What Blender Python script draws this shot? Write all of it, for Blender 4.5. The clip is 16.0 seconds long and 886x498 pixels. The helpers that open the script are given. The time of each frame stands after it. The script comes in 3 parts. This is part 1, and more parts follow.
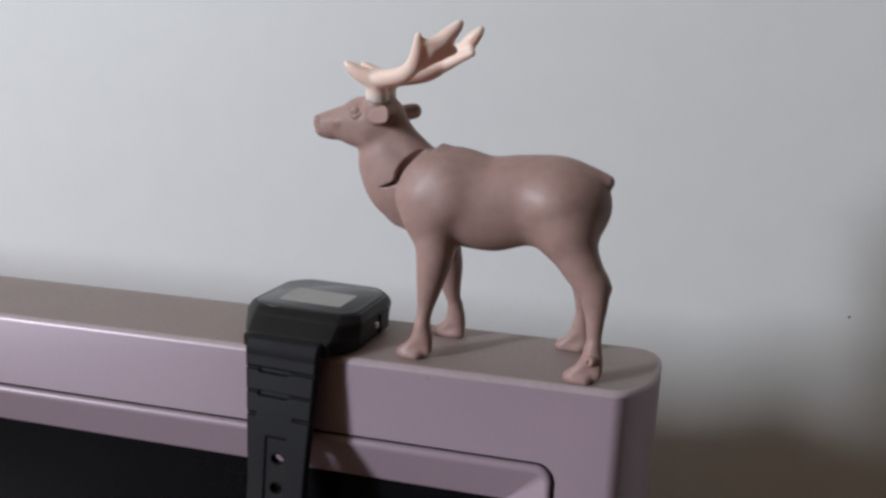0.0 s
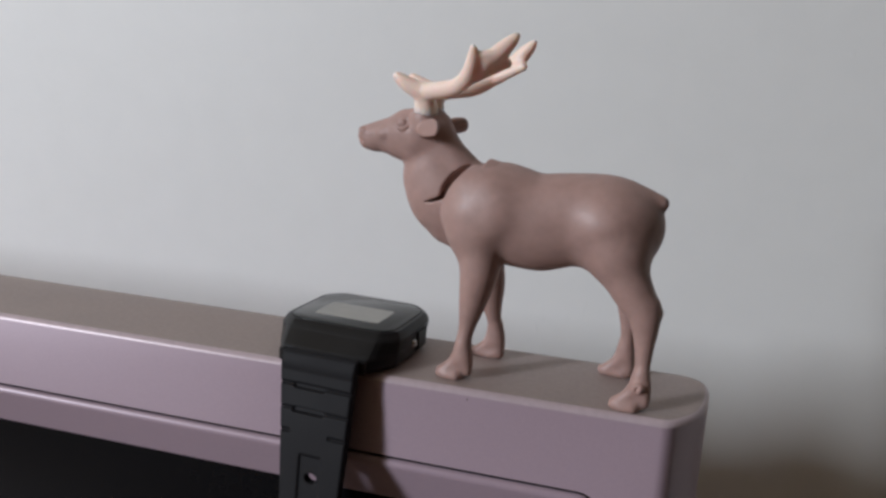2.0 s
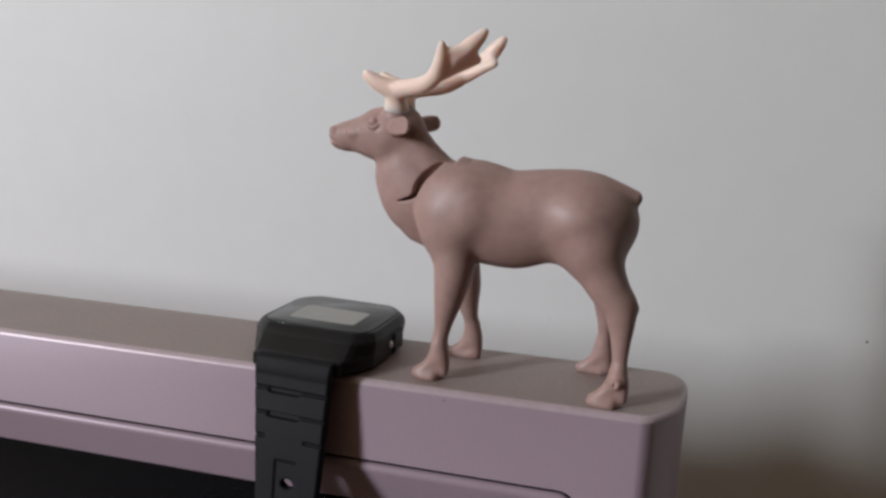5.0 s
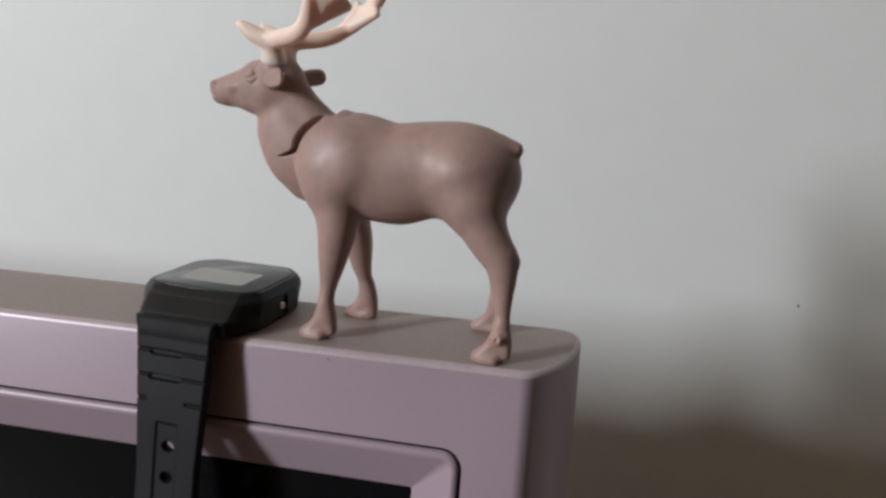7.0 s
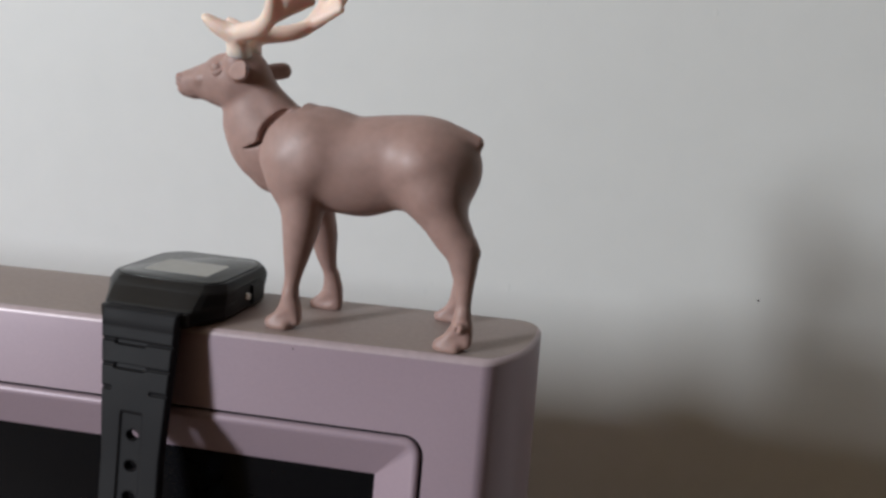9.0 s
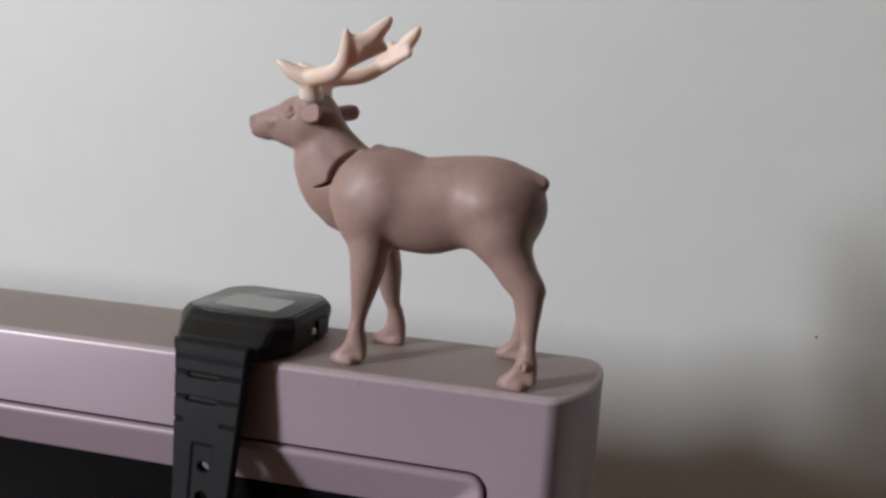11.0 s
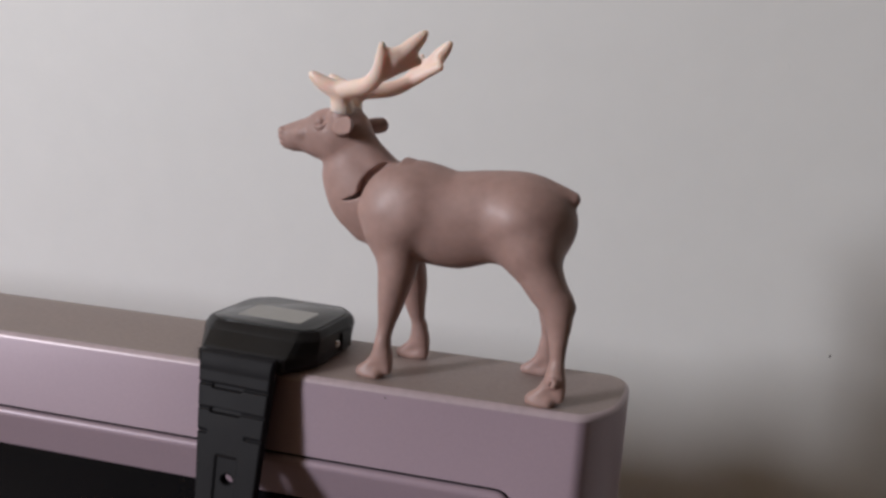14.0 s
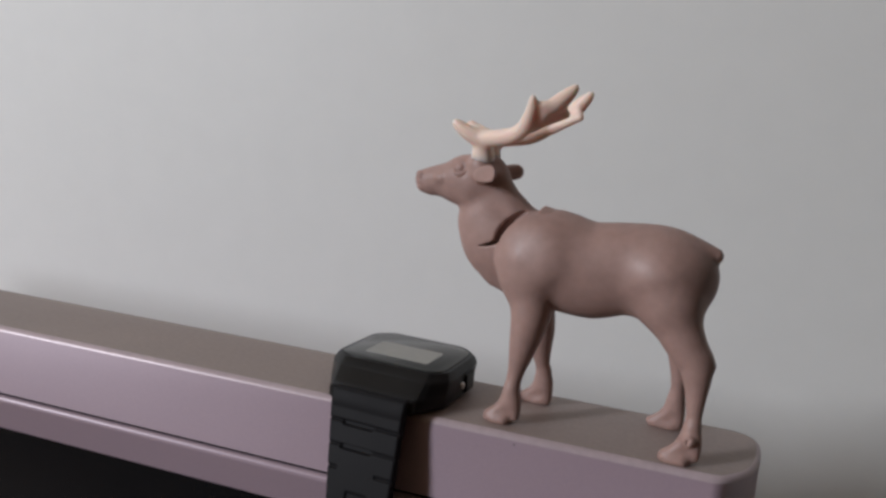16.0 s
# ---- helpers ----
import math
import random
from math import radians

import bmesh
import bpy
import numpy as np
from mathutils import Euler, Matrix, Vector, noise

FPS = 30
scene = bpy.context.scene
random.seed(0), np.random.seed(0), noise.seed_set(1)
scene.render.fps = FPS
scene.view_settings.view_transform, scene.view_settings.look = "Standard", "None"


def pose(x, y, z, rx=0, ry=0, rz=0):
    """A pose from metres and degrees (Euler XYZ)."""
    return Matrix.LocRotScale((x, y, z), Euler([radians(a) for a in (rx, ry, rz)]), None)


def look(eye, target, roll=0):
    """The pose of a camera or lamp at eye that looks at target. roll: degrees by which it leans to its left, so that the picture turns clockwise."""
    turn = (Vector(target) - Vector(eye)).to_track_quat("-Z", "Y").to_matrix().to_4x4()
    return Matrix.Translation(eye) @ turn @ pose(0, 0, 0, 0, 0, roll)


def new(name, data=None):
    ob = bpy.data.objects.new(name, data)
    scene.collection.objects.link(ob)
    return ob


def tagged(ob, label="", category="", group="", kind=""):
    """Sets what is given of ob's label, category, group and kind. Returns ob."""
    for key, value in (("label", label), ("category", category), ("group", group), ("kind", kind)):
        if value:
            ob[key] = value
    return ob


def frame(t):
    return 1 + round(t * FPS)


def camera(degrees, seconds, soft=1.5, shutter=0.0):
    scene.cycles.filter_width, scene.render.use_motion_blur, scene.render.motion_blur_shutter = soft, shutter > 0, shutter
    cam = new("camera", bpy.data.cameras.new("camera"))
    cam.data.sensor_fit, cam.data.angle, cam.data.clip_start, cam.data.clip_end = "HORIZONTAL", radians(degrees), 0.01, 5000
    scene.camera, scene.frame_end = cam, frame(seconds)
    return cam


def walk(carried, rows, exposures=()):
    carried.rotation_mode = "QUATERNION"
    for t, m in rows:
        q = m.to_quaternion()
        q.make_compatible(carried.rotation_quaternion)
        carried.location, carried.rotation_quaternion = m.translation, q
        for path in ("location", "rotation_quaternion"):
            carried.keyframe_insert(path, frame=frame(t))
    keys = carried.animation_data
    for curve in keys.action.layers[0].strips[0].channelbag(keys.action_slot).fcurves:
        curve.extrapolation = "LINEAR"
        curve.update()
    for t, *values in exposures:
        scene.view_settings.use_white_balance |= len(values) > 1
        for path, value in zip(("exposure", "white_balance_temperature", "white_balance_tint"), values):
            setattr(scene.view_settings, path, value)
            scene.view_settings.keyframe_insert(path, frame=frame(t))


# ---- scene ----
MM = 0.001
TOP = 0.43            # height of the television's top over the floor
cam = camera(60.58, 16.0, soft=2.9)
# seconds, eye in millimetres from the front corner of the television's top, yaw, pitch and lean in degrees
ROWS = [
    (0, -8.82, -173.21, 73.27, 13.003, -13.347, 2.128),
    (0.3, -13.87, -171.90, 73.28, 13.474, -13.630, 2.479),
    (0.5, -17.85, -171.94, 73.40, 14.194, -13.399, 3.357),
    (0.8, -14.12, -175.25, 73.86, 12.863, -12.826, 3.533),
    (1, -12.81, -172.87, 73.43, 12.731, -13.028, 2.972),
    (1.3, -11.98, -174.57, 73.49, 12.811, -12.707, 3.042),
    (1.5, -13.55, -174.12, 72.99, 13.137, -12.283, 3.461),
    (1.8, -15.68, -173.36, 72.56, 14.328, -11.841, 3.829),
    (2, -17.46, -169.95, 72.46, 14.106, -12.327, 3.666),
    (2.3, -16.17, -166.77, 70.79, 14.160, -12.498, 3.485),
    (2.5, -15.59, -163.74, 69.40, 13.709, -12.641, 3.061),
    (2.8, -18.17, -166.73, 70.71, 14.326, -12.118, 3.478),
    (3, -20.52, -168.74, 72.07, 14.022, -11.930, 3.839),
    (3.2, -20.16, -168.89, 72.55, 13.962, -12.013, 3.325),
    (5.3, -12.09, -167.75, 70.41, 12.994, -11.719, 2.791),
    (5.5, -6.00, -168.46, 70.46, 13.891, -11.363, 2.567),
    (5.8, -6.29, -171.73, 72.19, 14.314, -11.406, 2.339),
    (6, -8.88, -174.83, 72.78, 12.431, -10.776, 3.863),
    (6.3, -2.06, -165.20, 66.33, 12.664, -11.966, 3.027),
    (6.5, 4.56, -159.47, 62.33, 12.218, -12.656, 1.782),
    (6.8, 6.65, -158.72, 64.07, 11.119, -13.467, 1.478),
    (7, 7.62, -160.36, 64.90, 11.583, -13.141, 2.498),
    (7.3, 7.60, -162.85, 65.50, 10.065, -13.222, 2.897),
    (7.5, 8.78, -163.24, 66.73, 9.142, -13.823, 2.717),
    (7.8, 9.42, -163.31, 66.89, 9.457, -13.766, 2.845),
    (8, 9.37, -163.91, 66.99, 9.795, -13.667, 3.191),
    (8.2, 11.49, -166.51, 63.89, 9.622, -12.461, 3.126),
    (10.3, 10.87, -158.39, 65.53, 10.380, -14.367, 2.649),
    (10.5, 9.85, -162.19, 66.42, 12.446, -12.791, 2.474),
    (10.8, 6.53, -165.68, 67.00, 13.168, -11.582, 2.657),
    (11, 5.54, -167.32, 66.74, 12.750, -11.155, 2.772),
    (11.3, 4.92, -164.48, 65.92, 13.354, -11.700, 2.464),
    (11.5, 4.50, -164.13, 66.33, 14.786, -11.536, 2.477),
    (11.8, -3.11, -165.96, 67.24, 16.084, -10.777, 3.527),
    (12, -7.42, -163.86, 67.23, 15.164, -10.999, 3.480),
    (12.3, -5.15, -164.75, 67.13, 14.543, -10.982, 3.450),
    (12.5, -2.09, -166.72, 67.81, 14.272, -10.783, 3.180),
    (12.8, -1.98, -166.59, 68.54, 13.863, -11.193, 3.208),
    (13, -3.03, -166.55, 67.63, 13.715, -10.912, 3.545),
    (13.3, -1.92, -167.14, 67.57, 13.469, -10.798, 3.389),
    (13.5, -1.54, -166.07, 67.81, 13.539, -11.085, 3.236),
    (13.8, -2.07, -167.51, 67.00, 13.987, -10.533, 3.359),
    (14, -1.94, -168.28, 66.77, 12.643, -10.256, 3.648),
    (14.3, -3.25, -164.94, 67.47, 13.000, -11.039, 3.460),
    (14.5, -3.79, -165.51, 67.53, 14.091, -10.618, 3.017),
    (14.8, -7.60, -166.26, 67.81, 14.078, -10.552, 3.871),
    (15, -8.03, -164.77, 68.19, 13.787, -10.902, 3.673),
    (15.3, -9.03, -167.99, 70.58, 15.047, -10.148, 2.970),
    (15.5, -10.65, -169.70, 71.52, 15.814, -9.817, 3.637),
    (15.8, -16.11, -172.55, 72.28, 17.318, -9.356, 5.194),
    (16, -19.92, -173.64, 72.87, 17.385, -9.322, 5.100),
]


def view(x, y, z, yaw, pitch, lean):
    eye = Vector((x * MM, y * MM, TOP + z * MM))
    a, b = radians(yaw), radians(pitch)
    ahead = Vector((-math.sin(a) * math.cos(b), math.cos(a) * math.cos(b), math.sin(b)))
    return look(eye, eye + ahead, lean)


# seconds, stops, kelvin, tint: the camera's own white balance drifts
TONES = [(0, 0, 6200, 13.9), (0.5, -0.05, 6215, 13.9), (1.5, -0.08, 6265, 14), (3, -0.065, 6375, 14.4), (5.5, -0.05, 6525, 14.7), (6, -0.145, 6631, 15.7),
         (6.5, -0.04, 6545, 12.7), (7.5, 0.06, 6425, 10.7), (8, 0.07, 6405, 11.4), (10.5, 0.06, 6515, 11.9), (11, 0.02, 6465, 12.9), (11.5, 0.05, 6470, 14.9),
         (12, -0.1, 6475, 16.9), (12.5, -0.07, 6565, 19.4), (13, -0.095, 6565, 19.4), (13.5, 0.025, 6725, 21.7), (14, -0.1, 6615, 18.1), (14.5, -0.115, 6509, 14.9),
         (15, -0.11, 6495, 15.1), (15.5, -0.15, 6475, 15.3), (16, -0.28, 6460, 14.8)]
walk(cam, [(t, view(*rest)) for t, *rest in ROWS], TONES)

# ---- light ----
world = bpy.data.worlds.new("sky")
scene.world = world
world.use_nodes = True
wn = world.node_tree
sky = wn.nodes.new("ShaderNodeTexSky")
sky.sky_type, sky.sun_disc = "NISHITA", False
sky.sun_elevation, sky.sun_rotation = radians(35), radians(60)
wn.links.new(sky.outputs["Color"], wn.nodes["Background"].inputs["Color"])
wn.nodes["Background"].inputs["Strength"].default_value = 0.12

ROOM_W, ROOM_E, ROOM_S, ROOM_N, ROOM_H = -3.1, 2.0, -2.1, 0.204, 2.45
WIN_X0, WIN_X1, WIN_Z0, WIN_Z1 = -2.43, -1.87, 0.87, 1.87

lamp = bpy.data.lights.new("window_light", "AREA")
lamp.shape, lamp.size, lamp.size_y = "RECTANGLE", WIN_X1 - WIN_X0 - 0.1, WIN_Z1 - WIN_Z0 - 0.1
lamp.energy, lamp.color = 113.0, (0.907, 0.965, 1.02)
lamp_ob = new("window_light", lamp)
mid_x, mid_z = (WIN_X0 + WIN_X1) / 2, (WIN_Z0 + WIN_Z1) / 2
lamp_ob.matrix_world = look((mid_x, ROOM_S - 0.03, mid_z), (mid_x, 0, mid_z))


# ---- materials ----
def material(name, base, rough=0.5, metal=0.0, spread=0.08, grain=400.0, stain=18.0, bump=0.0, bump_scale=900.0, coat=0.0, sss=0.0, sss_scale=0.002, sss_colour=(1, 0.5, 0.3), spec=0.5, rough_spread=0.08):
    """A painted, moulded or cast surface: colour that varies at two scales, uneven gloss and a fine relief."""
    m = bpy.data.materials.new(name)
    m.use_nodes = True
    t = m.node_tree
    b = t.nodes["Principled BSDF"]
    co = t.nodes.new("ShaderNodeTexCoord")

    def noise_tex(scale, detail=4.0):
        n = t.nodes.new("ShaderNodeTexNoise")
        n.inputs["Scale"].default_value, n.inputs["Detail"].default_value = scale, detail
        t.links.new(co.outputs["Object"], n.inputs["Vector"])
        return n

    fine, broad = noise_tex(grain), noise_tex(stain)
    both = t.nodes.new("ShaderNodeMath")
    both.operation = "ADD"
    t.links.new(fine.outputs["Fac"], both.inputs[0])
    t.links.new(broad.outputs["Fac"], both.inputs[1])
    ramp = t.nodes.new("ShaderNodeMapRange")
    ramp.inputs["From Min"].default_value, ramp.inputs["From Max"].default_value = 0.6, 1.4
    ramp.inputs["To Min"].default_value, ramp.inputs["To Max"].default_value = 1 - spread, 1 + spread
    t.links.new(both.outputs[0], ramp.inputs["Value"])
    mul = t.nodes.new("ShaderNodeVectorMath")
    mul.operation = "SCALE"
    mul.inputs[0].default_value = base
    t.links.new(ramp.outputs["Result"], mul.inputs["Scale"])
    t.links.new(mul.outputs["Vector"], b.inputs["Base Color"])
    gloss = t.nodes.new("ShaderNodeMapRange")
    gloss.inputs["To Min"].default_value, gloss.inputs["To Max"].default_value = rough - rough_spread, rough + rough_spread
    t.links.new(broad.outputs["Fac"], gloss.inputs["Value"])
    t.links.new(gloss.outputs["Result"], b.inputs["Roughness"])
    b.inputs["Metallic"].default_value = metal
    b.inputs["Specular IOR Level"].default_value = spec
    b.inputs["Coat Weight"].default_value, b.inputs["Coat Roughness"].default_value = coat, 0.25
    if sss:
        b.inputs["Subsurface Weight"].default_value, b.inputs["Subsurface Scale"].default_value = sss, sss_scale
        b.inputs["Subsurface Radius"].default_value = sss_colour
    if bump:
        relief = noise_tex(bump_scale, 6.0)
        bp = t.nodes.new("ShaderNodeBump")
        bp.inputs["Strength"].default_value, bp.inputs["Distance"].default_value = bump, 0.0004
        t.links.new(relief.outputs["Fac"], bp.inputs["Height"])
        t.links.new(bp.outputs["Normal"], b.inputs["Normal"])
    return m


WALL = material("wall_paint", (0.74, 0.74, 0.71), 0.6, spread=0.02, grain=60, stain=5, bump=0.3, bump_scale=210)
PLASTER = material("ceiling_wood", (0.3, 0.23, 0.15), 0.7, spread=0.1, grain=50, stain=3)
BEIGE = material("beige_paint", (0.125, 0.105, 0.062), 0.8, spread=0.05, grain=50, stain=3)
TAN = material("tan_paint", (0.185, 0.135, 0.075), 0.8, spread=0.05, grain=50, stain=3)
UMBER = material("umber_paint", (0.035, 0.03, 0.022), 0.8, spread=0.05, grain=50, stain=3)
FLOOR = material("floor_boards", (0.125, 0.072, 0.04), 0.5, spread=0.2, grain=30, stain=4)
SPECK = material("dark_mark", (0.05, 0.045, 0.04), 0.7)
CASE = material("mauve_metallic_paint", (0.39, 0.294, 0.342), 0.4, metal=0.1, spread=0.05, grain=1500, stain=9, bump=0.06, bump_scale=2500)
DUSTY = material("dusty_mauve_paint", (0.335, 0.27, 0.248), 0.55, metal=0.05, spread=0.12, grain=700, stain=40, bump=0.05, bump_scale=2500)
# paler mauve that stands in for the highlight along the cabinet's rim
EDGE = material("rim_highlight_mauve", (0.5, 0.405, 0.43), 0.4, metal=0.15, spread=0.12, grain=600, stain=50, bump=0.06, bump_scale=2500)
GAP = material("dark_gap_shade", (0.02, 0.017, 0.017), 0.7)
SCREEN = material("screen_glass", (0.005, 0.005, 0.006), 0.2, spread=0.1, rough_spread=0.02, spec=0.18)
BROWN = material("brown_plastic", (0.382, 0.243, 0.21), 0.53, spec=0.5, spread=0.12, grain=420, stain=70, bump=0.12, bump_scale=700, rough_spread=0.08, sss=0.12, coat=0.06)
CREAM = material("cream_plastic", (0.95, 0.715, 0.61), 0.42, spread=0.04, grain=300, stain=80, sss=0.75, sss_scale=0.0017, sss_colour=(1, 0.75, 0.58))
RESIN = material("black_resin", (0.0095, 0.0093, 0.0098), 0.38, spec=0.25, spread=0.15, grain=800, stain=60, bump=0.02, bump_scale=2500)
SATIN = material("satin_black_resin", (0.0112, 0.0107, 0.012), 0.6, spec=0.14, spread=0.1, grain=900, stain=70, bump=0.02, bump_scale=2500)
CRYSTAL = material("watch_crystal", (0.022, 0.023, 0.022), 0.14, spec=0.35, spread=0.1, rough_spread=0.03)
LCD = material("grey_lcd", (0.295, 0.29, 0.262), 0.25, spread=0.06, stain=90)
STEEL = material("steel", (0.62, 0.6, 0.58), 0.25, metal=1.0, spread=0.06)
FRAME = material("window_paint", (0.8, 0.8, 0.78), 0.4)


# ---- building helpers ----
def part(name, bm, mat, parent=None, label="", smooth=40.0):
    """One mesh object from a bmesh, under a thing or a part."""
    me = bpy.data.meshes.new(name)
    bmesh.ops.recalc_face_normals(bm, faces=bm.faces)
    bm.to_mesh(me)
    bm.free()
    return finish(name, me, mat, parent, label, smooth)


def finish(name, me, mat, parent=None, label="", smooth=40.0):
    me.materials.append(mat)
    me.polygons.foreach_set("use_smooth", [smooth > 0] * len(me.polygons))
    if 0 < smooth < 180:
        me.set_sharp_from_angle(angle=radians(smooth))
    ob = new(name, me)
    ob.parent = parent
    return tagged(ob, label) if label else ob


def box(bm, x0, x1, y0, y1, z0, z1):
    v = [bm.verts.new((x, y, z)) for z in (z0, z1) for x, y in ((x0, y0), (x1, y0), (x1, y1), (x0, y1))]
    for f in ((0, 1, 2, 3), (4, 5, 6, 7), (0, 1, 5, 4), (1, 2, 6, 5), (2, 3, 7, 6), (3, 0, 4, 7)):
        bm.faces.new([v[i] for i in f])


def loft(bm, rings, cap_first=True, cap_last=True):
    """Joins closed rings of equal count with quads."""
    loops = [[bm.verts.new(p) for p in ring] for ring in rings]
    n = len(loops[0])
    for a, b in zip(loops, loops[1:]):
        for i in range(n):
            bm.faces.new((a[i], a[(i + 1) % n], b[(i + 1) % n], b[i]))
    if cap_first:
        bm.faces.new(loops[0])
    if cap_last:
        bm.faces.new(loops[-1])
    return loops


# ---- room ----
def room_box(name, label, mat, *sizes):
    bm = bmesh.new()
    for s in sizes:
        box(bm, *s)
    return tagged(part(name, bm, mat, smooth=0), label, name.split("_")[0], kind="structure")


T = 0.15
room_box("wall_north", "off-white painted plaster wall behind the television", WALL, (ROOM_W - T, ROOM_E + T, ROOM_N, ROOM_N + T, 0, ROOM_H))
room_box("wall_east", "plain dark brown side wall", UMBER, (ROOM_E, ROOM_E + T, ROOM_S - T, ROOM_N, 0, ROOM_H))
room_box("wall_west", "plain beige side wall", BEIGE, (ROOM_W - T, ROOM_W, ROOM_S - T, ROOM_N, 0, ROOM_H))
room_box("wall_south", "plain brown wall with the window", TAN,
         (ROOM_W, WIN_X0, ROOM_S - T, ROOM_S, 0, ROOM_H), (WIN_X1, ROOM_E, ROOM_S - T, ROOM_S, 0, ROOM_H),
         (WIN_X0, WIN_X1, ROOM_S - T, ROOM_S, 0, WIN_Z0), (WIN_X0, WIN_X1, ROOM_S - T, ROOM_S, WIN_Z1, ROOM_H))
room_box("floor", "dark brown floor under the television", FLOOR, (ROOM_W - T, ROOM_E + T, ROOM_S - T, ROOM_N + T, -0.1, 0))
room_box("ceiling", "plain brown wooden ceiling", PLASTER, (ROOM_W - T, ROOM_E + T, ROOM_S - T, ROOM_N + T, ROOM_H, ROOM_H + 0.1))
Y0, Y1 = ROOM_S - 0.12, ROOM_S - 0.06
room_box("window_1", "white painted window frame", FRAME,
         (WIN_X0, WIN_X0 + 0.05, Y0, Y1, WIN_Z0, WIN_Z1), (WIN_X1 - 0.05, WIN_X1, Y0, Y1, WIN_Z0, WIN_Z1),
         (WIN_X0 + 0.05, WIN_X1 - 0.05, Y0, Y1, WIN_Z0, WIN_Z0 + 0.05), (WIN_X0 + 0.05, WIN_X1 - 0.05, Y0, Y1, WIN_Z1 - 0.05, WIN_Z1))


def wall_spot(name, label, x, z, r, depth, mat, squash=1.0):
    """A low rounded mark or paint run on the back wall."""
    bm = bmesh.new()
    bmesh.ops.create_uvsphere(bm, u_segments=16, v_segments=8, radius=1.0)
    for v in bm.verts:
        v.co = Vector((v.co.x * r * MM, v.co.y * depth * MM, v.co.z * r * squash * MM))
    ob = tagged(part(name, bm, mat, smooth=180), label, "mark")
    ob.location = (x * MM, ROOM_N, TOP + z * MM)
    return ob


wall_spot("wall_mark", "tiny dark speck on the painted wall", 102.0, -33.8, 0.5, 0.25, SPECK, 1.35)


def paint_runs():
    """Low drips and lumps in the paint, on the wall."""
    rng = random.Random(7)
    wall = bpy.data.objects["wall_north"]
    spots = [(-44.5, -40.5, 0.8), (-59.5, -47, 0.8), (-56.5, -42, 0.6), (-37, -36, 0.7), (-17, -40, 0.8), (5, -47, 0.8), (12, -8, 0.7), (30, -6, 0.8), (52, 30, 0.7), (-44, -20, 0.6), (2, -30, 0.7), (66, 96, 0.8)]
    spots += [(rng.uniform(-120, 140), rng.uniform(-60, 130), rng.uniform(0.3, 0.6)) for _ in range(20)]
    for x, z, r in spots:
        ob = wall_spot("paint_run", "", x, z, r * rng.uniform(0.9, 1.3), rng.uniform(0.025, 0.06), WALL, rng.uniform(1.3, 3.2))
        del ob["category"]
        ob.parent = wall


paint_runs()


# ---- television ----
TILT = 0.20                       # how far the front leans forward as it goes down
TV_W, TV_H = 556.0, 430.0
MID_X = 6.5 - TV_W / 2 - 3.0


def outline():
    """The plan of the cabinet at the top: a straight front, flared sides and rounded back corners. The right half, then the left."""
    half = []
    for a in np.linspace(90, 46, 7):         # a rounded corner, then the flank curves back
        half.append((-6.15 + 5.5 * math.cos(radians(a)), 5.5 - 5.5 * math.sin(radians(a))))
    half += [(-1.3, 2.6), (-0.1, 3.9), (1.4, 5.8), (2.75, 8.0), (3.8, 10.4), (4.6, 13.0), (5.25, 16.0), (5.75, 19.0), (6.1, 22.0), (6.3, 25.2)]
    half += [(6.2, 27.6), (5.7, 29.6), (4.7, 31.4), (3.3, 32.7), (1.6, 33.5), (-0.4, 33.9), (-2.4, 34.0)]
    right = [(x - MID_X, y) for x, y in half]
    left = [(-x, y) for x, y in reversed(right)]
    return right + left


def lean_y(y, z):
    return y + TILT * z * max(0.0, 1 - max(y, 0) / 30.0)


tv = tagged(new("television"), "mauve-grey metallic plastic television with a black screen, standing by the wall", "television")
tv.location = (MID_X * MM, 0, 0)
plan = outline()
count = len(plan)


def ring_at(z, inset):
    pts = []
    for i, (x, y) in enumerate(plan):
        a, b = Vector(plan[i - 1]), Vector(plan[(i + 1) % count])
        d = (b - a).normalized()
        n = Vector((d.y, -d.x))                  # outwards, as the outline runs anticlockwise
        pts.append(((x - n.x * inset) * MM, lean_y(y - n.y * inset, z) * MM, TOP + z * MM))
    return pts


bm = bmesh.new()
R = 1.5
levels = [(-R * (1 - math.sin(radians(a))), R * (1 - math.cos(radians(a)))) for a in (90, 76, 62, 48, 34, 22, 10, 0)]
loops = [[bm.verts.new(p) for p in ring_at(z, inset)] for z, inset in levels + [(-TV_H, 0.0)]]
for k, (a, b) in enumerate(zip(loops, loops[1:])):
    for i in range(count):
        if k == len(loops) - 2 and i == count - 1:
            continue                            # the front is filled below, round the opening
        bm.faces.new((a[i], a[(i + 1) % count], b[(i + 1) % count], b[i]))
bm.faces.new(loops[0])
bm.faces.new(loops[-1])


def rounded(x1, z1, x0, z0, r, steps=7):
    """A rounded rectangle on the front, from the top right corner round."""
    pts = []
    for cx, cz, start in ((x1 - r, z1 - r, 0), (x0 + r, z1 - r, 90), (x0 + r, z0 + r, 180), (x1 - r, z0 + r, 270)):
        for k in range(steps):
            a = radians(start + 90 * k / (steps - 1))
            pts.append((cx + r * math.cos(a), cz + r * math.sin(a)))
    return pts


def on_front(points, deep):
    return [((x - MID_X) * MM, (TILT * z + deep) * MM, TOP + z * MM) for x, z in points]


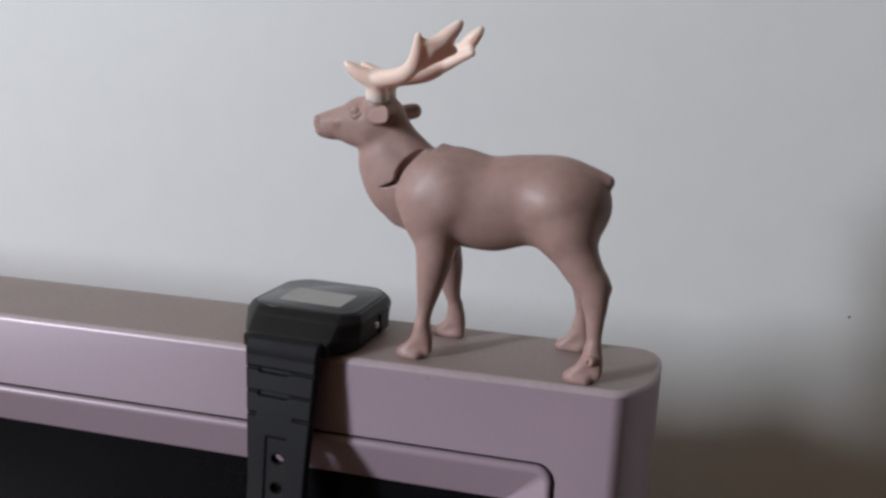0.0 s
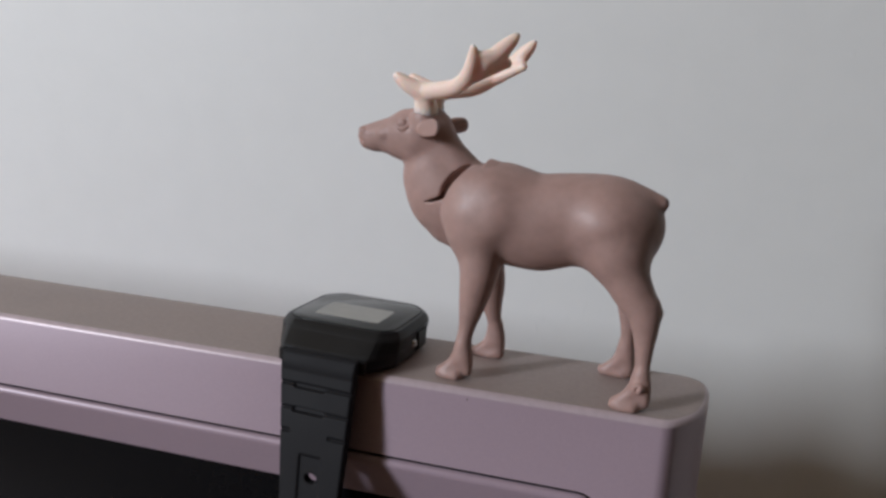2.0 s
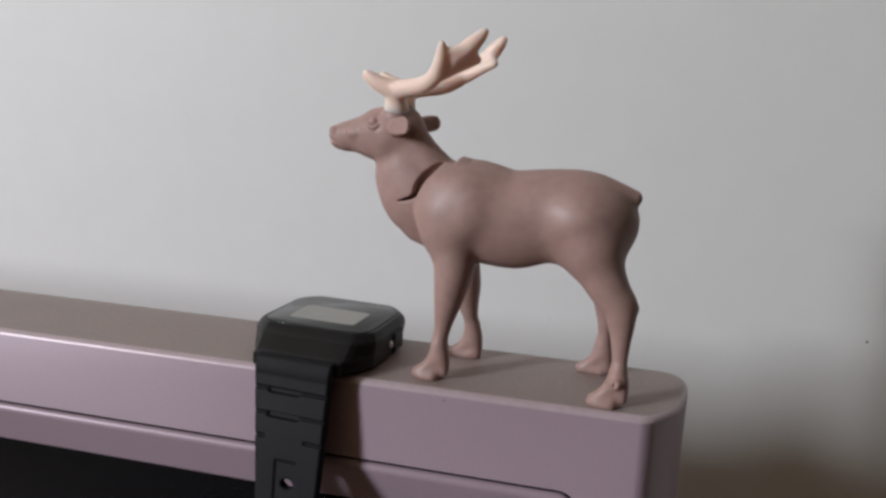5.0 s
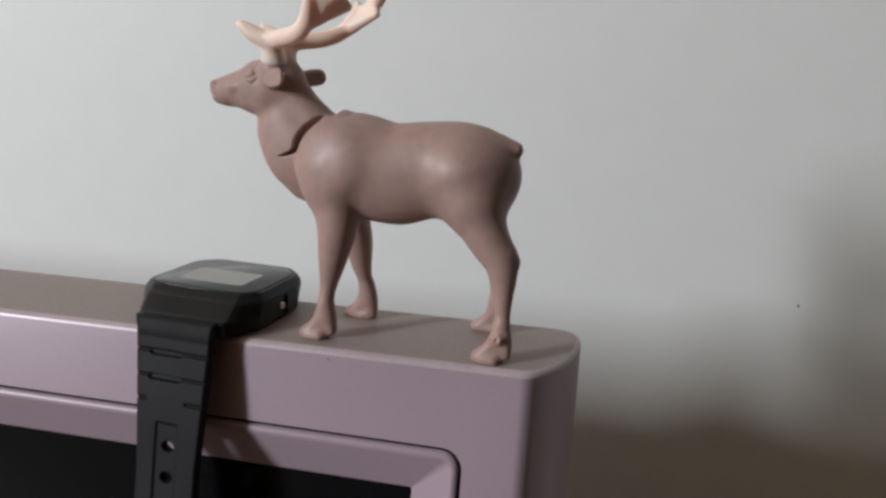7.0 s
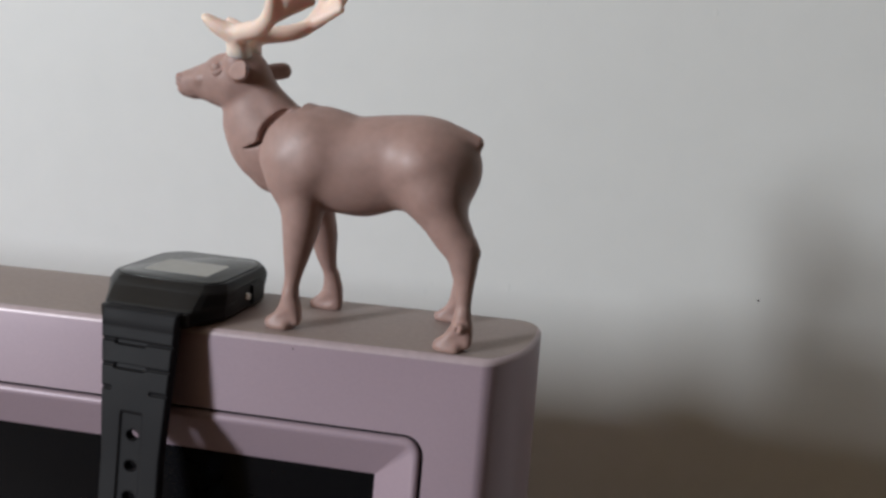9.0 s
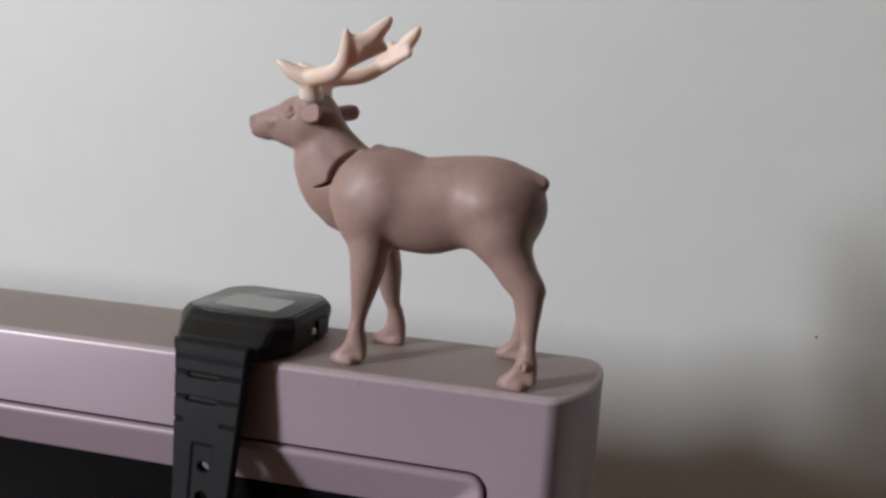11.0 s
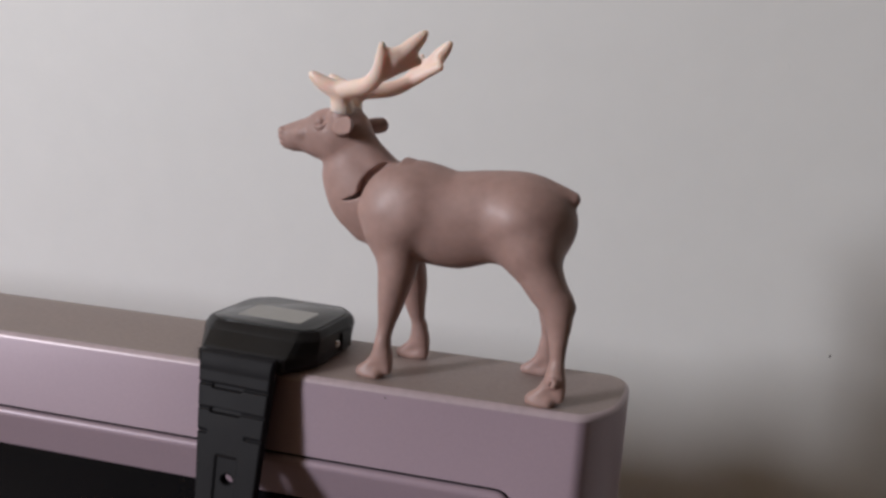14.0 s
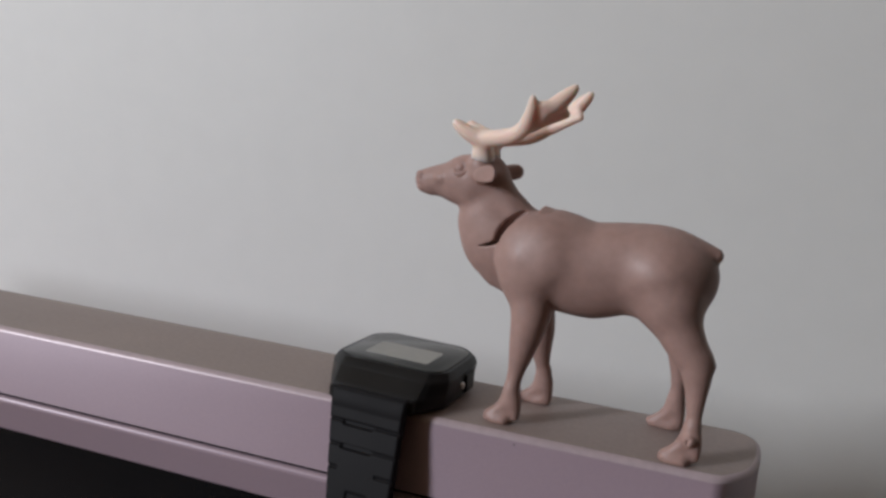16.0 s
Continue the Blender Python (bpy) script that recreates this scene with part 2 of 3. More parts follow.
OX1, OZ1 = -17.7, -19.2
OX0, OZ0 = 2 * MID_X + 17.7, -395.0
hole = rounded(OX1, OZ1, OX0, OZ0, 5.0)
rim = [bm.verts.new(p) for p in on_front(hole, 0)]
edges = [bm.edges.new((rim[i], rim[(i + 1) % len(rim)])) for i in range(len(rim))]
side = [loops[-2][-1], loops[-2][0], loops[-1][0], loops[-1][-1]]
frame_edges = []
for i in range(4):
    a, b = side[i], side[(i + 1) % 4]
    frame_edges.append(bm.edges.get((a, b)) or bm.edges.new((a, b)))
bmesh.ops.triangle_fill(bm, edges=edges + frame_edges, use_beauty=True)
inner = [bm.verts.new(p) for p in on_front(hole, 3.0)]
for i in range(len(rim)):
    j = (i + 1) % len(rim)
    bm.faces.new((rim[i], rim[j], inner[j], inner[i]))
cabinet = part("cabinet", bm, CASE, tv, "mauve-grey metallic plastic cabinet, dusty on top", 35)
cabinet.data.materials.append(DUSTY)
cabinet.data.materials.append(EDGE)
for face in cabinet.data.polygons:            # dust lies on what faces up; the rim's highlight is painted as a paler mauve
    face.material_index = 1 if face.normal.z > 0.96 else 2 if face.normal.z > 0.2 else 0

# the lip round the screen, sunk behind a dark joint
g = 0.8
bm = bmesh.new()
steps = [(g, 3.0), (g, 0.9), (g + 0.25, 0.3), (g + 0.7, -0.05), (g + 1.3, -0.15), (g + 2.0, 0.0), (g + 2.5, 0.35), (11.6, 4.6), (12.4, 5.2), (12.4, 7.0)]
rings = [on_front(rounded(OX1 - d, OZ1 - d * (1.03 if d > 5 else 1), OX0 + d, OZ0 + d, max(5.0 - d, 0.35)), deep) for d, deep in steps]
loft(bm, rings, False, False)
part("screen_surround", bm, CASE, tv, "bevelled mauve-grey surround of the screen", 40)
bm = bmesh.new()
# the last ring lays black over the lip's side as painted shade
loft(bm, [on_front(rounded(OX1 - d, OZ1 - d, OX0 + d, OZ0 + d, 5.0 - max(d, 0)), deep) for d, deep in ((-0.5, 2.9), (g - 0.08, 2.9), (g - 0.08, 0.5))], False, False)
part("joint", bm, GAP, tv, "dark joint round the screen, with shade painted on the lip's side")
bm = bmesh.new()
loft(bm, [on_front(rounded(OX1 - 12.0, OZ1 - 12.2, OX0 + 12.0, OZ0 + 12.0, 1.0), d) for d in (5.6, 9.0)])
part("screen", bm, SCREEN, tv, "black glass screen, switched off")
bm = bmesh.new()                              # a speck of dirt on the front
bmesh.ops.create_uvsphere(bm, u_segments=12, v_segments=6, radius=1.0)
for v in bm.verts:
    v.co = Vector(((v.co.x * 0.2 + -51.6 - MID_X) * MM, (v.co.y * 0.12 + TILT * -2.4) * MM, TOP + (v.co.z * 0.22 + -2.4) * MM))
part("speck", bm, SPECK, tv, "tiny dark speck of dirt", 180)
bm = bmesh.new()
back = [[(sx * w * MM, y * MM, TOP + z * MM) for sx, z in ((-1, -h), (1, -h), (1, -TV_H + 15), (-1, -TV_H + 15))] for y, w, h in ((33.0, TV_W / 2 - 20, 60), (70.0, TV_W / 2 - 40, 75), (140.0, TV_W / 2 - 110, 110))]
loft(bm, back)
bmesh.ops.bevel(bm, geom=bm.edges[:], offset=6 * MM, segments=3, affect="EDGES")
part("rear_housing", bm, CASE, tv)


# ---- solid shapes from rounded limbs ----
class Solid:
    """A block of space in which rounded limbs are joined or cut, and then skinned."""

    def __init__(self, lo, hi, step):
        self.lo, self.step = np.array(lo, np.float32), step
        n = [int(math.ceil((b - a) / step)) + 1 for a, b in zip(lo, hi)]
        self.ax = [np.float32(a) + np.float32(step) * np.arange(k, dtype=np.float32) for a, k in zip(lo, n)]
        self.f = np.full(n, 99.0, np.float32)

    def part_of(self, lo, hi):
        sl = tuple(slice(max(0, int((a - o) / self.step)), max(1, int((b - o) / self.step) + 2)) for a, b, o in zip(lo, hi, self.lo))
        x, y, z = (self.ax[i][sl[i]] for i in range(3))
        return sl, x[:, None, None], y[None, :, None], z[None, None, :]

    @staticmethod
    def along(pts, fine):
        """Points on a smooth line through the given ones."""
        p = np.array(pts, float)
        if len(p) < 3:
            return p
        q = np.vstack([2 * p[0] - p[1], p, 2 * p[-1] - p[-2]])
        out = []
        for i in range(1, len(q) - 2):
            for s in np.arange(fine) / fine:
                out.append(0.5 * (2 * q[i] + (q[i + 1] - q[i - 1]) * s + (2 * q[i - 1] - 5 * q[i] + 4 * q[i + 1] - q[i + 2]) * s**2 + (3 * q[i] - q[i - 1] - 3 * q[i + 1] + q[i + 2]) * s**3))
        return np.array(out + [p[-1]])

    def limb(self, pts, wide=1.0, fine=3, margin=6.0):
        """The distance to a limb of changing thickness through (x, y, z, radius), wide times as broad across y, near it."""
        p = self.along(pts, fine)
        r = p[:, 3].max() * max(wide, 1) + margin
        sl, x, y, z = self.part_of(p[:, :3].min(0) - r, p[:, :3].max(0) + r)
        d = np.float32(99.0)
        cy = np.mean([q[1] for q in pts])
        y = (y - cy) / wide + cy
        for a, b in zip(p, p[1:]):
            ab = b - a
            s = np.clip(((x - a[0]) * ab[0] + (y - a[1]) * ab[1] + (z - a[2]) * ab[2]) / max(ab[:3] @ ab[:3], 1e-6), 0, 1).astype(np.float32)
            e = np.sqrt((x - a[0] - s * ab[0]) ** 2 + (y - a[1] - s * ab[1]) ** 2 + (z - a[2] - s * ab[2]) ** 2) - a[3] - s * ab[3]
            d = np.minimum(d, e)
        return sl, d

    def plate(self, a, b, c, thick, margin=5.0):
        """The distance to a flat three-cornered plate."""
        a, b, c = (np.array(q, float) for q in (a, b, c))
        low, high = np.min([a, b, c], 0) - margin, np.max([a, b, c], 0) + margin
        sl, x, y, z = self.part_of(low, high)
        n = np.cross(b - a, a - c)
        inside, near = 0, np.float32(1e6)
        for u, v in ((a, b), (b, c), (c, a)):
            e = v - u
            m = np.cross(e, n)
            inside = inside + np.sign((x - u[0]) * m[0] + (y - u[1]) * m[1] + (z - u[2]) * m[2])
            s = np.clip(((x - u[0]) * e[0] + (y - u[1]) * e[1] + (z - u[2]) * e[2]) / (e @ e), 0, 1)
            near = np.minimum(near, (x - u[0] - s * e[0]) ** 2 + (y - u[1] - s * e[1]) ** 2 + (z - u[2] - s * e[2]) ** 2)
        flat = ((x - a[0]) * n[0] + (y - a[1]) * n[1] + (z - a[2]) * n[2]) ** 2 / (n @ n)
        return sl, (np.sqrt(np.where(inside < 2, near, flat)) - thick).astype(np.float32)

    def pad(self, c, n, across, deep, margin=8.0):
        """The rough distance to a flattened round pad about c that faces along n."""
        c, n = np.array(c), np.array(n) / np.linalg.norm(n)
        sl, x, y, z = self.part_of(c - across - margin, c + across + margin)
        w = (x - c[0]) * n[0] + (y - c[1]) * n[1] + (z - c[2]) * n[2]
        q = np.maximum((x - c[0]) ** 2 + (y - c[1]) ** 2 + (z - c[2]) ** 2 - w * w, 0)
        k = ((q / across**2) ** 1.25 + np.abs(w / deep) ** 2.5) ** 0.4
        return sl, ((k - 1) * (deep + across) / 2).astype(np.float32)

    def add(self, shape, blend=0.0):
        sl, d = shape
        f = self.f[sl]
        if blend:
            h = np.clip(0.5 + 0.5 * (f - d) / blend, 0, 1)
            self.f[sl] = f + (d - f) * h - blend * h * (1 - h)
        else:
            self.f[sl] = np.minimum(f, d)

    def cut(self, shape, blend=0.0):
        sl, d = shape
        f = self.f[sl]
        if blend:
            h = np.clip(0.5 - 0.5 * (f + d) / blend, 0, 1)
            self.f[sl] = f + (-d - f) * h + blend * h * (1 - h)
        else:
            self.f[sl] = np.maximum(f, -d)

    def skin(self):
        """Vertices and quads of the surface, one vertex for each block that it passes through."""
        f, s = self.f, self.f < 0
        n = np.array(f.shape) - 1
        total, hits = np.zeros((*n, 3), np.float32), np.zeros(n, np.float32)
        corner = lambda a, o: a[o[0]:o[0] + n[0], o[1]:o[1] + n[1], o[2]:o[2] + n[2]]
        for axis in range(3):
            others = [k for k in range(3) if k != axis]
            for u in (0, 1):
                for v in (0, 1):
                    a = [0, 0, 0]
                    a[others[0]], a[others[1]] = u, v
                    b = list(a)
                    b[axis] = 1
                    fa, fb = corner(f, a), corner(f, b)
                    on = corner(s, a) != corner(s, b)
                    w = np.where(on, fa / np.where(on, fa - fb, 1), 0)
                    for k in range(3):
                        total[..., k] += np.where(on, w if k == axis else a[k], 0)
                    hits += on
        used = hits > 0
        ids = np.full(n, -1, np.int64)
        ids[used] = np.arange(used.sum())
        verts = (np.argwhere(used) + total[used] / hits[used][:, None]) * self.step + self.lo
        quads = []
        for axis in range(3):
            p, q = (axis + 1) % 3, (axis + 2) % 3
            lo_s, hi_s = [slice(None)] * 3, [slice(None)] * 3
            lo_s[axis], hi_s[axis] = slice(0, -1), slice(1, None)
            change = s[tuple(lo_s)] != s[tuple(hi_s)]
            at = np.argwhere(change)
            at = at[(at[:, p] > 0) & (at[:, q] > 0) & (at[:, p] < n[p]) & (at[:, q] < n[q])]
            inner_first = s[tuple(at.T)]
            cells = []
            for dp, dq in ((-1, -1), (0, -1), (0, 0), (-1, 0)):
                c = at.copy()
                c[:, p] += dp
                c[:, q] += dq
                cells.append(ids[tuple(c.T)])
            quad = np.stack(cells, 1)
            quad[~inner_first] = quad[~inner_first][:, ::-1]
            quads.append(quad)
        return verts, np.vstack(quads)


# ---- reindeer figure ----
def figure():
    b = Solid((-45.2, -16, -1.5), (40, 16.2, 69), 0.32)
    # trunk
    b.add(b.limb([(-8.5, 0, 43.0, 10.6), (-3, 0, 42.2, 12.0), (5, 0, 41.0, 11.8), (13, 0, 42.3, 11.25), (21, 0, 42.7, 11.3), (24.4, 0, 42.2, 10.6)], 0.84, 8))
    b.add(b.limb([(-3.6, 0, 48.9, 5.6), (0.0, 0, 48.0, 5.4), (4, 0, 46, 5)], 0.95, 6), 1.5)
    for side in (-1, 1):
        b.add(b.pad((-8.3, 5.6 * side, 43.4), (-0.25, 0.93 * side, 0.25), 9.4, 4.9), 2.2)
        b.add(b.limb([(-8.5, 5.2 * side, 41.0, 8.2), (-8.5, 5.5 * side, 38.0, 7.7)], 0.7, 3, 9), 1.2)
        b.add(b.limb([(22.5, 3.4 * side, 41.5, 8.4), (24.6, 4.2 * side, 36.5, 7.2)], 1.0, 3, 9), 3.5)
    # legs: x, y, z, radius from the shoulder or hip down to the ankle; the far pair stands a little further on
    fore = {-1: [(-8.4, -5.2, 34.0, 5.0), (-7.2, -6.0, 29.0, 4.9), (-8.2, -6.8, 20.7, 3.5), (-9.2, -7.4, 14.0, 2.15), (-9.8, -7.9, 9.6, 1.85), (-9.7, -8.2, 5.6, 2.1)],
            1: [(-8.6, 5.2, 34.0, 5.0), (-8.4, 6.3, 29.0, 4.6), (-7.0, 7.6, 22.0, 3.7), (-6.6, 8.6, 16.0, 2.75), (-5.8, 9.5, 10.4, 1.8), (-5.2, 10.0, 5.6, 2.1)]}
    hind = {-1: [(25.2, -5.0, 36.5, 6.4), (27.0, -5.8, 32.5, 5.5), (29.7, -6.6, 27.8, 4.7), (32.4, -7.4, 23.8, 3.9), (33.2, -8.0, 20.0, 3.1), (33.5, -8.6, 16.4, 2.35), (33.7, -9.3, 10.8, 1.75), (33.7, -10.0, 6.0, 2.0)],
            1: [(24.6, 5.0, 36.5, 6.4), (25.4, 6.0, 32.5, 5.4), (27.0, 6.8, 27.8, 4.4), (28.6, 7.6, 23.8, 3.6), (28.9, 8.4, 19.6, 2.8), (29.2, 9.2, 15.6, 2.2), (29.3, 10.2, 11.0, 1.8), (29.3, 11.0, 6.0, 2.0)]}
    for side in (-1, 1):
        b.add(b.limb(fore[side], 1.0, 6), 2.0)
        b.add(b.limb(hind[side], 1.0, 6, 8), 2.5)
        # the point of the hock
        hx, hy, hz, _ = hind[side][3]
        b.add(b.limb([(hx + 1.6, hy, hz + 1.2, 2.4), (hx + 2.6, hy, hz + 0.2, 1.75)]), 1.2)
        # hooves, nicked at the toe
        for ax, ay in ((fore[side][-1][0], fore[side][-1][1]), (hind[side][-1][0], hind[side][-1][1])):
            out, near = side, side < 0
            if near:                              # blunt toe, dished above, two heels behind
                b.add(b.limb([(ax - 0.1, ay, 9.0, 1.7), (ax - 1.2, ay + 0.2 * out, 6.0, 1.5), (ax - 3.2, ay + 0.4 * out, 3.1, 1.3), (ax - 5.3, ay + 0.5 * out, 1.7, 1.1)], 1.0, 5), 1.2)
                b.add(b.plate((ax - 0.6, ay + 0.2 * out, 4.2), (ax - 5.0, ay + 0.6 * out, 1.3), (ax - 0.6, ay + 0.7 * out, 1.5), 1.2), 1.0)
                b.add(b.limb([(ax - 5.9, ay + 0.8 * out, 0.7, 0.85), (ax - 4.0, ay + 1.5 * out, 0.7, 1.2), (ax - 1.4, ay + 1.6 * out, 0.9, 1.4)], 1.0, 5), 1.0)
                b.add(b.limb([(ax - 5.5, ay - 0.6 * out, 0.7, 0.85), (ax - 1.4, ay - 0.9 * out, 1.0, 1.4)], 1.0, 5), 1.2)
                b.add(b.limb([(ax + 0.6, ay + 0.2 * out, 6.8, 1.75), (ax + 1.1, ay + 0.3 * out, 4.2, 1.5), (ax + 1.2, ay + 0.3 * out, 2.0, 1.2)], 1.0, 4), 0.8)
                b.add(b.limb([(ax + 0.6, ay - 0.9 * out, 5.8, 1.45), (ax + 1.1, ay - 1.0 * out, 2.2, 1.15)], 1.0, 4), 0.8)
                b.cut(b.limb([(ax + 0.6, ay + 3.5 * out, 0.0, 0.75), (ax + 0.2, ay + 3.4 * out, 2.2, 0.5), (ax - 0.2, ay + 3.3 * out, 3.8, 0.2)], 1.0, 4), 1.0)
            else:                                 # a plain flared wedge
                b.add(b.limb([(ax - 0.1, ay, 9.6, 1.75), (ax - 1.3, ay, 5.6, 1.55), (ax - 3.0, ay + 0.1, 2.7, 1.15), (ax - 6.0, ay + 0.2, 1.0, 0.75)], 1.0, 5), 1.2)
                b.add(b.plate((ax - 0.6, ay, 5.0), (ax - 5.6, ay + 0.2, 0.9), (ax + 0.8, ay, 1.1), 1.15), 1.2)
                b.add(b.limb([(ax + 0.5, ay, 7.0, 1.75), (ax + 0.9, ay, 3.6, 1.65), (ax + 0.9, ay, 1.3, 1.4)], 1.0, 4), 1.0)
                b.add(b.limb([(ax - 4.6, ay + 0.9, 0.7, 0.8), (ax - 0.6, ay + 1.2, 0.9, 1.2)], 1.0, 4), 1.0)
                b.add(b.limb([(ax - 4.6, ay - 0.6, 0.7, 0.8), (ax - 0.6, ay - 0.8, 0.9, 1.2)], 1.0, 4), 1.0)
            b.add(b.limb([(ax - 0.6, ay, 0.5, 1.2), (ax - 1.8, ay, 0.8, 1.4)]), 0.6)
            b.cut(b.limb([(ax - 8.0, ay + 0.1 * out, -0.2, 0.5), (ax - 4.8, ay + 0.1 * out, 1.4, 0.3)]), 0.4)
    b.cut(b.limb([(-5.6, 6.8, -0.2, 0.9), (-5.5, 8.0, 0.1, 0.7)]), 0.2)       # a gap under a heel
    # soften the moulding of the feet
    soft = b.f.copy()
    for axis in range(3):
        for _ in range(2):
            soft = (np.roll(soft, 1, axis) + soft + np.roll(soft, -1, axis)) / 3
    low = np.clip((12.0 - b.ax[2]) / 3.0, 0, 1)[None, None, :]
    b.f += (soft - 0.08 - b.f) * low
    # a small pit with a raised rim in the near hind hoof
    px, py, pz = 33.4, -12.2, 6.4
    b.add(b.limb([(px, py + 1.2, pz, 1.7), (px, py + 0.3, pz, 1.5)]), 0.5)
    b.cut(b.limb([(px - 0.1, py - 2.0, pz, 1.05), (px, py - 1.0, pz - 0.1, 0.85)]), 0.15)
    b.add(b.limb([(px + 0.35, py - 0.75, pz - 0.1, 0.6), (px + 0.35, py - 0.5, pz - 0.1, 0.6)]), 0.1)
    # moulding pips on the inner knees of the far legs
    b.add(b.limb([(-8.5, 6.4, 17.3, 0.35), (-8.3, 6.6, 16.5, 0.3)]), 0.15)
    b.add(b.limb([(27.2, 7.4, 18.2, 0.3), (27.2, 7.5, 17.6, 0.25)]), 0.15)
    # ease the trunk and the roots of the limbs into one another
    soft = b.f.copy()
    for axis in range(3):
        for _ in range(3):
            total, n = np.zeros_like(soft), 2
            for k in range(-n, n + 1):
                total += np.roll(soft, k, axis)
            soft = total / (2 * n + 1)
    weight = np.clip((b.ax[2] - 23.0) / 6.0, 0, 1)[None, None, :]
    b.f += (soft - 0.12 - b.f) * weight
    b.add(b.limb([(25.5, 0, 49.4, 3.4), (30.0, 0, 48.7, 2.9), (33.2, 0, 48.4, 1.95)], 1.0, 5), 1.2)
    b.add(b.limb([(-3.5, 0, 30.3, 0.7), (6.5, 0, 29.3, 0.45), (13.0, 0, 31.6, 0.5)]), 1.4)
    # neck and head
    b.add(b.limb([(-12.5, 0, 43.0, 9.6), (-17.5, 0, 44.6, 10.05), (-20.8, 0, 49.0, 8.3)], 0.62, 8), 0.4)
    b.add(b.limb([(-17.5, 0, 37.3, 4.5), (-14.0, 0, 36.6, 5.2)], 0.8, 4), 1.5)      # the brisket
    b.add(b.limb([(-19.4, 0, 46.5, 8.4), (-21.3, 0, 50.0, 7.9), (-22.2, 0, 57.0, 6.7), (-23.2, 0, 60.0, 5.8)], 0.64, 8), 1.6)
    b.add(b.limb([(-20.5, 0, 58.5, 4.2), (-17.0, 0, 54.9, 4.2), (-12.4, 0, 50.8, 4.2), (-9.0, 0, 48.0, 4.2)], 1.0, 6), 1.2)
    # the trunk ends at the withers with a small step
    sl, d = b.limb([(-10.0, 0, 51.1, 4.5), (-6.0, 0, 50.6, 4.35), (0.0, 0, 48.2, 4.6)], 1.3, 5)
    x, z = b.ax[0][sl[0]][:, None, None], b.ax[2][sl[2]][None, None, :]
    b.add((sl, np.maximum(d, -8.1 + 0.35 * (z - 54.0) - x + 0 * d)), 0.05)
    b.add(b.limb([(-23.0, 0, 60.4, 5.6), (-28.0, 0, 59.9, 5.2), (-32.0, 0, 59.3, 4.5), (-36.6, 0, 58.7, 3.5), (-39.4, 0, 58.2, 3.0)], 0.98, 8), 1.2)
    b.add(b.limb([(-22.5, 0, 61.8, 4.2), (-28.6, 0, 61.3, 4.2)], 1.05), 2.0)
    # the deep cheek, proud of the neck, and the chin
    b.add(b.limb([(-25.6, 0, 58.2, 5.3), (-26.6, 0, 57.4, 5.2), (-30.0, 0, 57.5, 4.3)], 1.0), 1.5)
    b.add(b.limb([(-30.5, 0, 57.4, 4.0), (-34.0, 0, 57.4, 3.1), (-37.4, 0, 57.2, 2.4)], 1.0), 1.2)
    b.add(b.limb([(-39.6, 0, 57.0, 1.9), (-37.6, 0, 56.8, 2.0)], 1.3), 1.2)
    for side in (-1, 1):
        b.add(b.limb([(-23.4, 2.4 * side, 62.0, 3.6), (-23.4, 2.6 * side, 63.4, 3.5)]), 0.8)    # skin round the antler's foot
        # round eyes on a lower lid
        b.cut(b.limb([(-28.9, 6.2 * side, 62.5, 1.9), (-27.9, 6.3 * side, 62.5, 1.9)]), 0.8)
        b.add(b.limb([(-28.6, 3.9 * side, 62.5, 1.15), (-28.4, 3.9 * side, 62.5, 1.15)]), 0.05)
        b.add(b.limb([(-30.0, 4.6 * side, 62.2, 0.35), (-29.1, 5.1 * side, 61.25, 0.5), (-27.9, 5.2 * side, 61.1, 0.55), (-26.7, 5.0 * side, 62.0, 0.4)], 1.0, 4), 0.25)
        # nostrils: a rounded wing round a small hollow
        b.add(b.limb([(-40.7, 1.5 * side, 59.6, 1.05), (-40.2, 2.1 * side, 59.2, 1.0)]), 0.4)
        b.cut(b.limb([(-41.8, 3.1 * side, 58.9, 0.65), (-40.6, 3.3 * side, 58.7, 0.65)]), 0.2)
        b.add(b.limb([(-34.4, 3.0 * side, 59.3, 1.4), (-33.7, 3.1 * side, 59.3, 1.45)]), 0.7)
        b.cut(b.limb([(-43.0, 0.4 * side, 57.4, 0.4), (-40.6, 2.8 * side, 57.0, 0.45), (-37.4, 3.9 * side, 56.5, 0.25)]), 0.2)
        # short ears, flat and slightly dished at the end
        sl, d = b.limb([(-23.0, 4.2 * side, 60.9, 1.9), (-21.0, 7.2 * side, 61.7, 2.0), (-18.9, 10.4 * side, 62.3, 2.15)], 1.0, 5)
        y = b.ax[1][sl[1]][None, :, None]
        x = b.ax[0][sl[0]][:, None, None]
        b.add((sl, np.maximum(d, (side * y - 9.8) * 0.84 - (x + 18.9) * 0.54)), 0.5)
        b.cut(b.limb([(-19.6, 11.6 * side, 62.2, 1.0), (-19.4, 11.9 * side, 62.3, 1.3)]), 0.6)
        # open joint between the neck and the shoulder
        sl, x, y, z = b.part_of((-24, -15, 41), (-7, 15, 56.5))
        d = np.float32(99)
        seam = b.along([(-9.8, 0, 53.9, 0.12), (-12.4, 0, 52.8, 0.65), (-15.1, 0, 50.4, 0.9), (-16.8, 0, 47.8, 0.85), (-17.6, 0, 45.8, 0.65), (-19.3, 0, 44.7, 0.42), (-21.8, 0, 43.9, 0.12)], 4)
        for p, q in zip(seam, seam[1:]):
            e = q - p
            w = np.clip(((x - p[0]) * e[0] + (z - p[2]) * e[2]) / (e[0] ** 2 + e[2] ** 2), 0, 1)
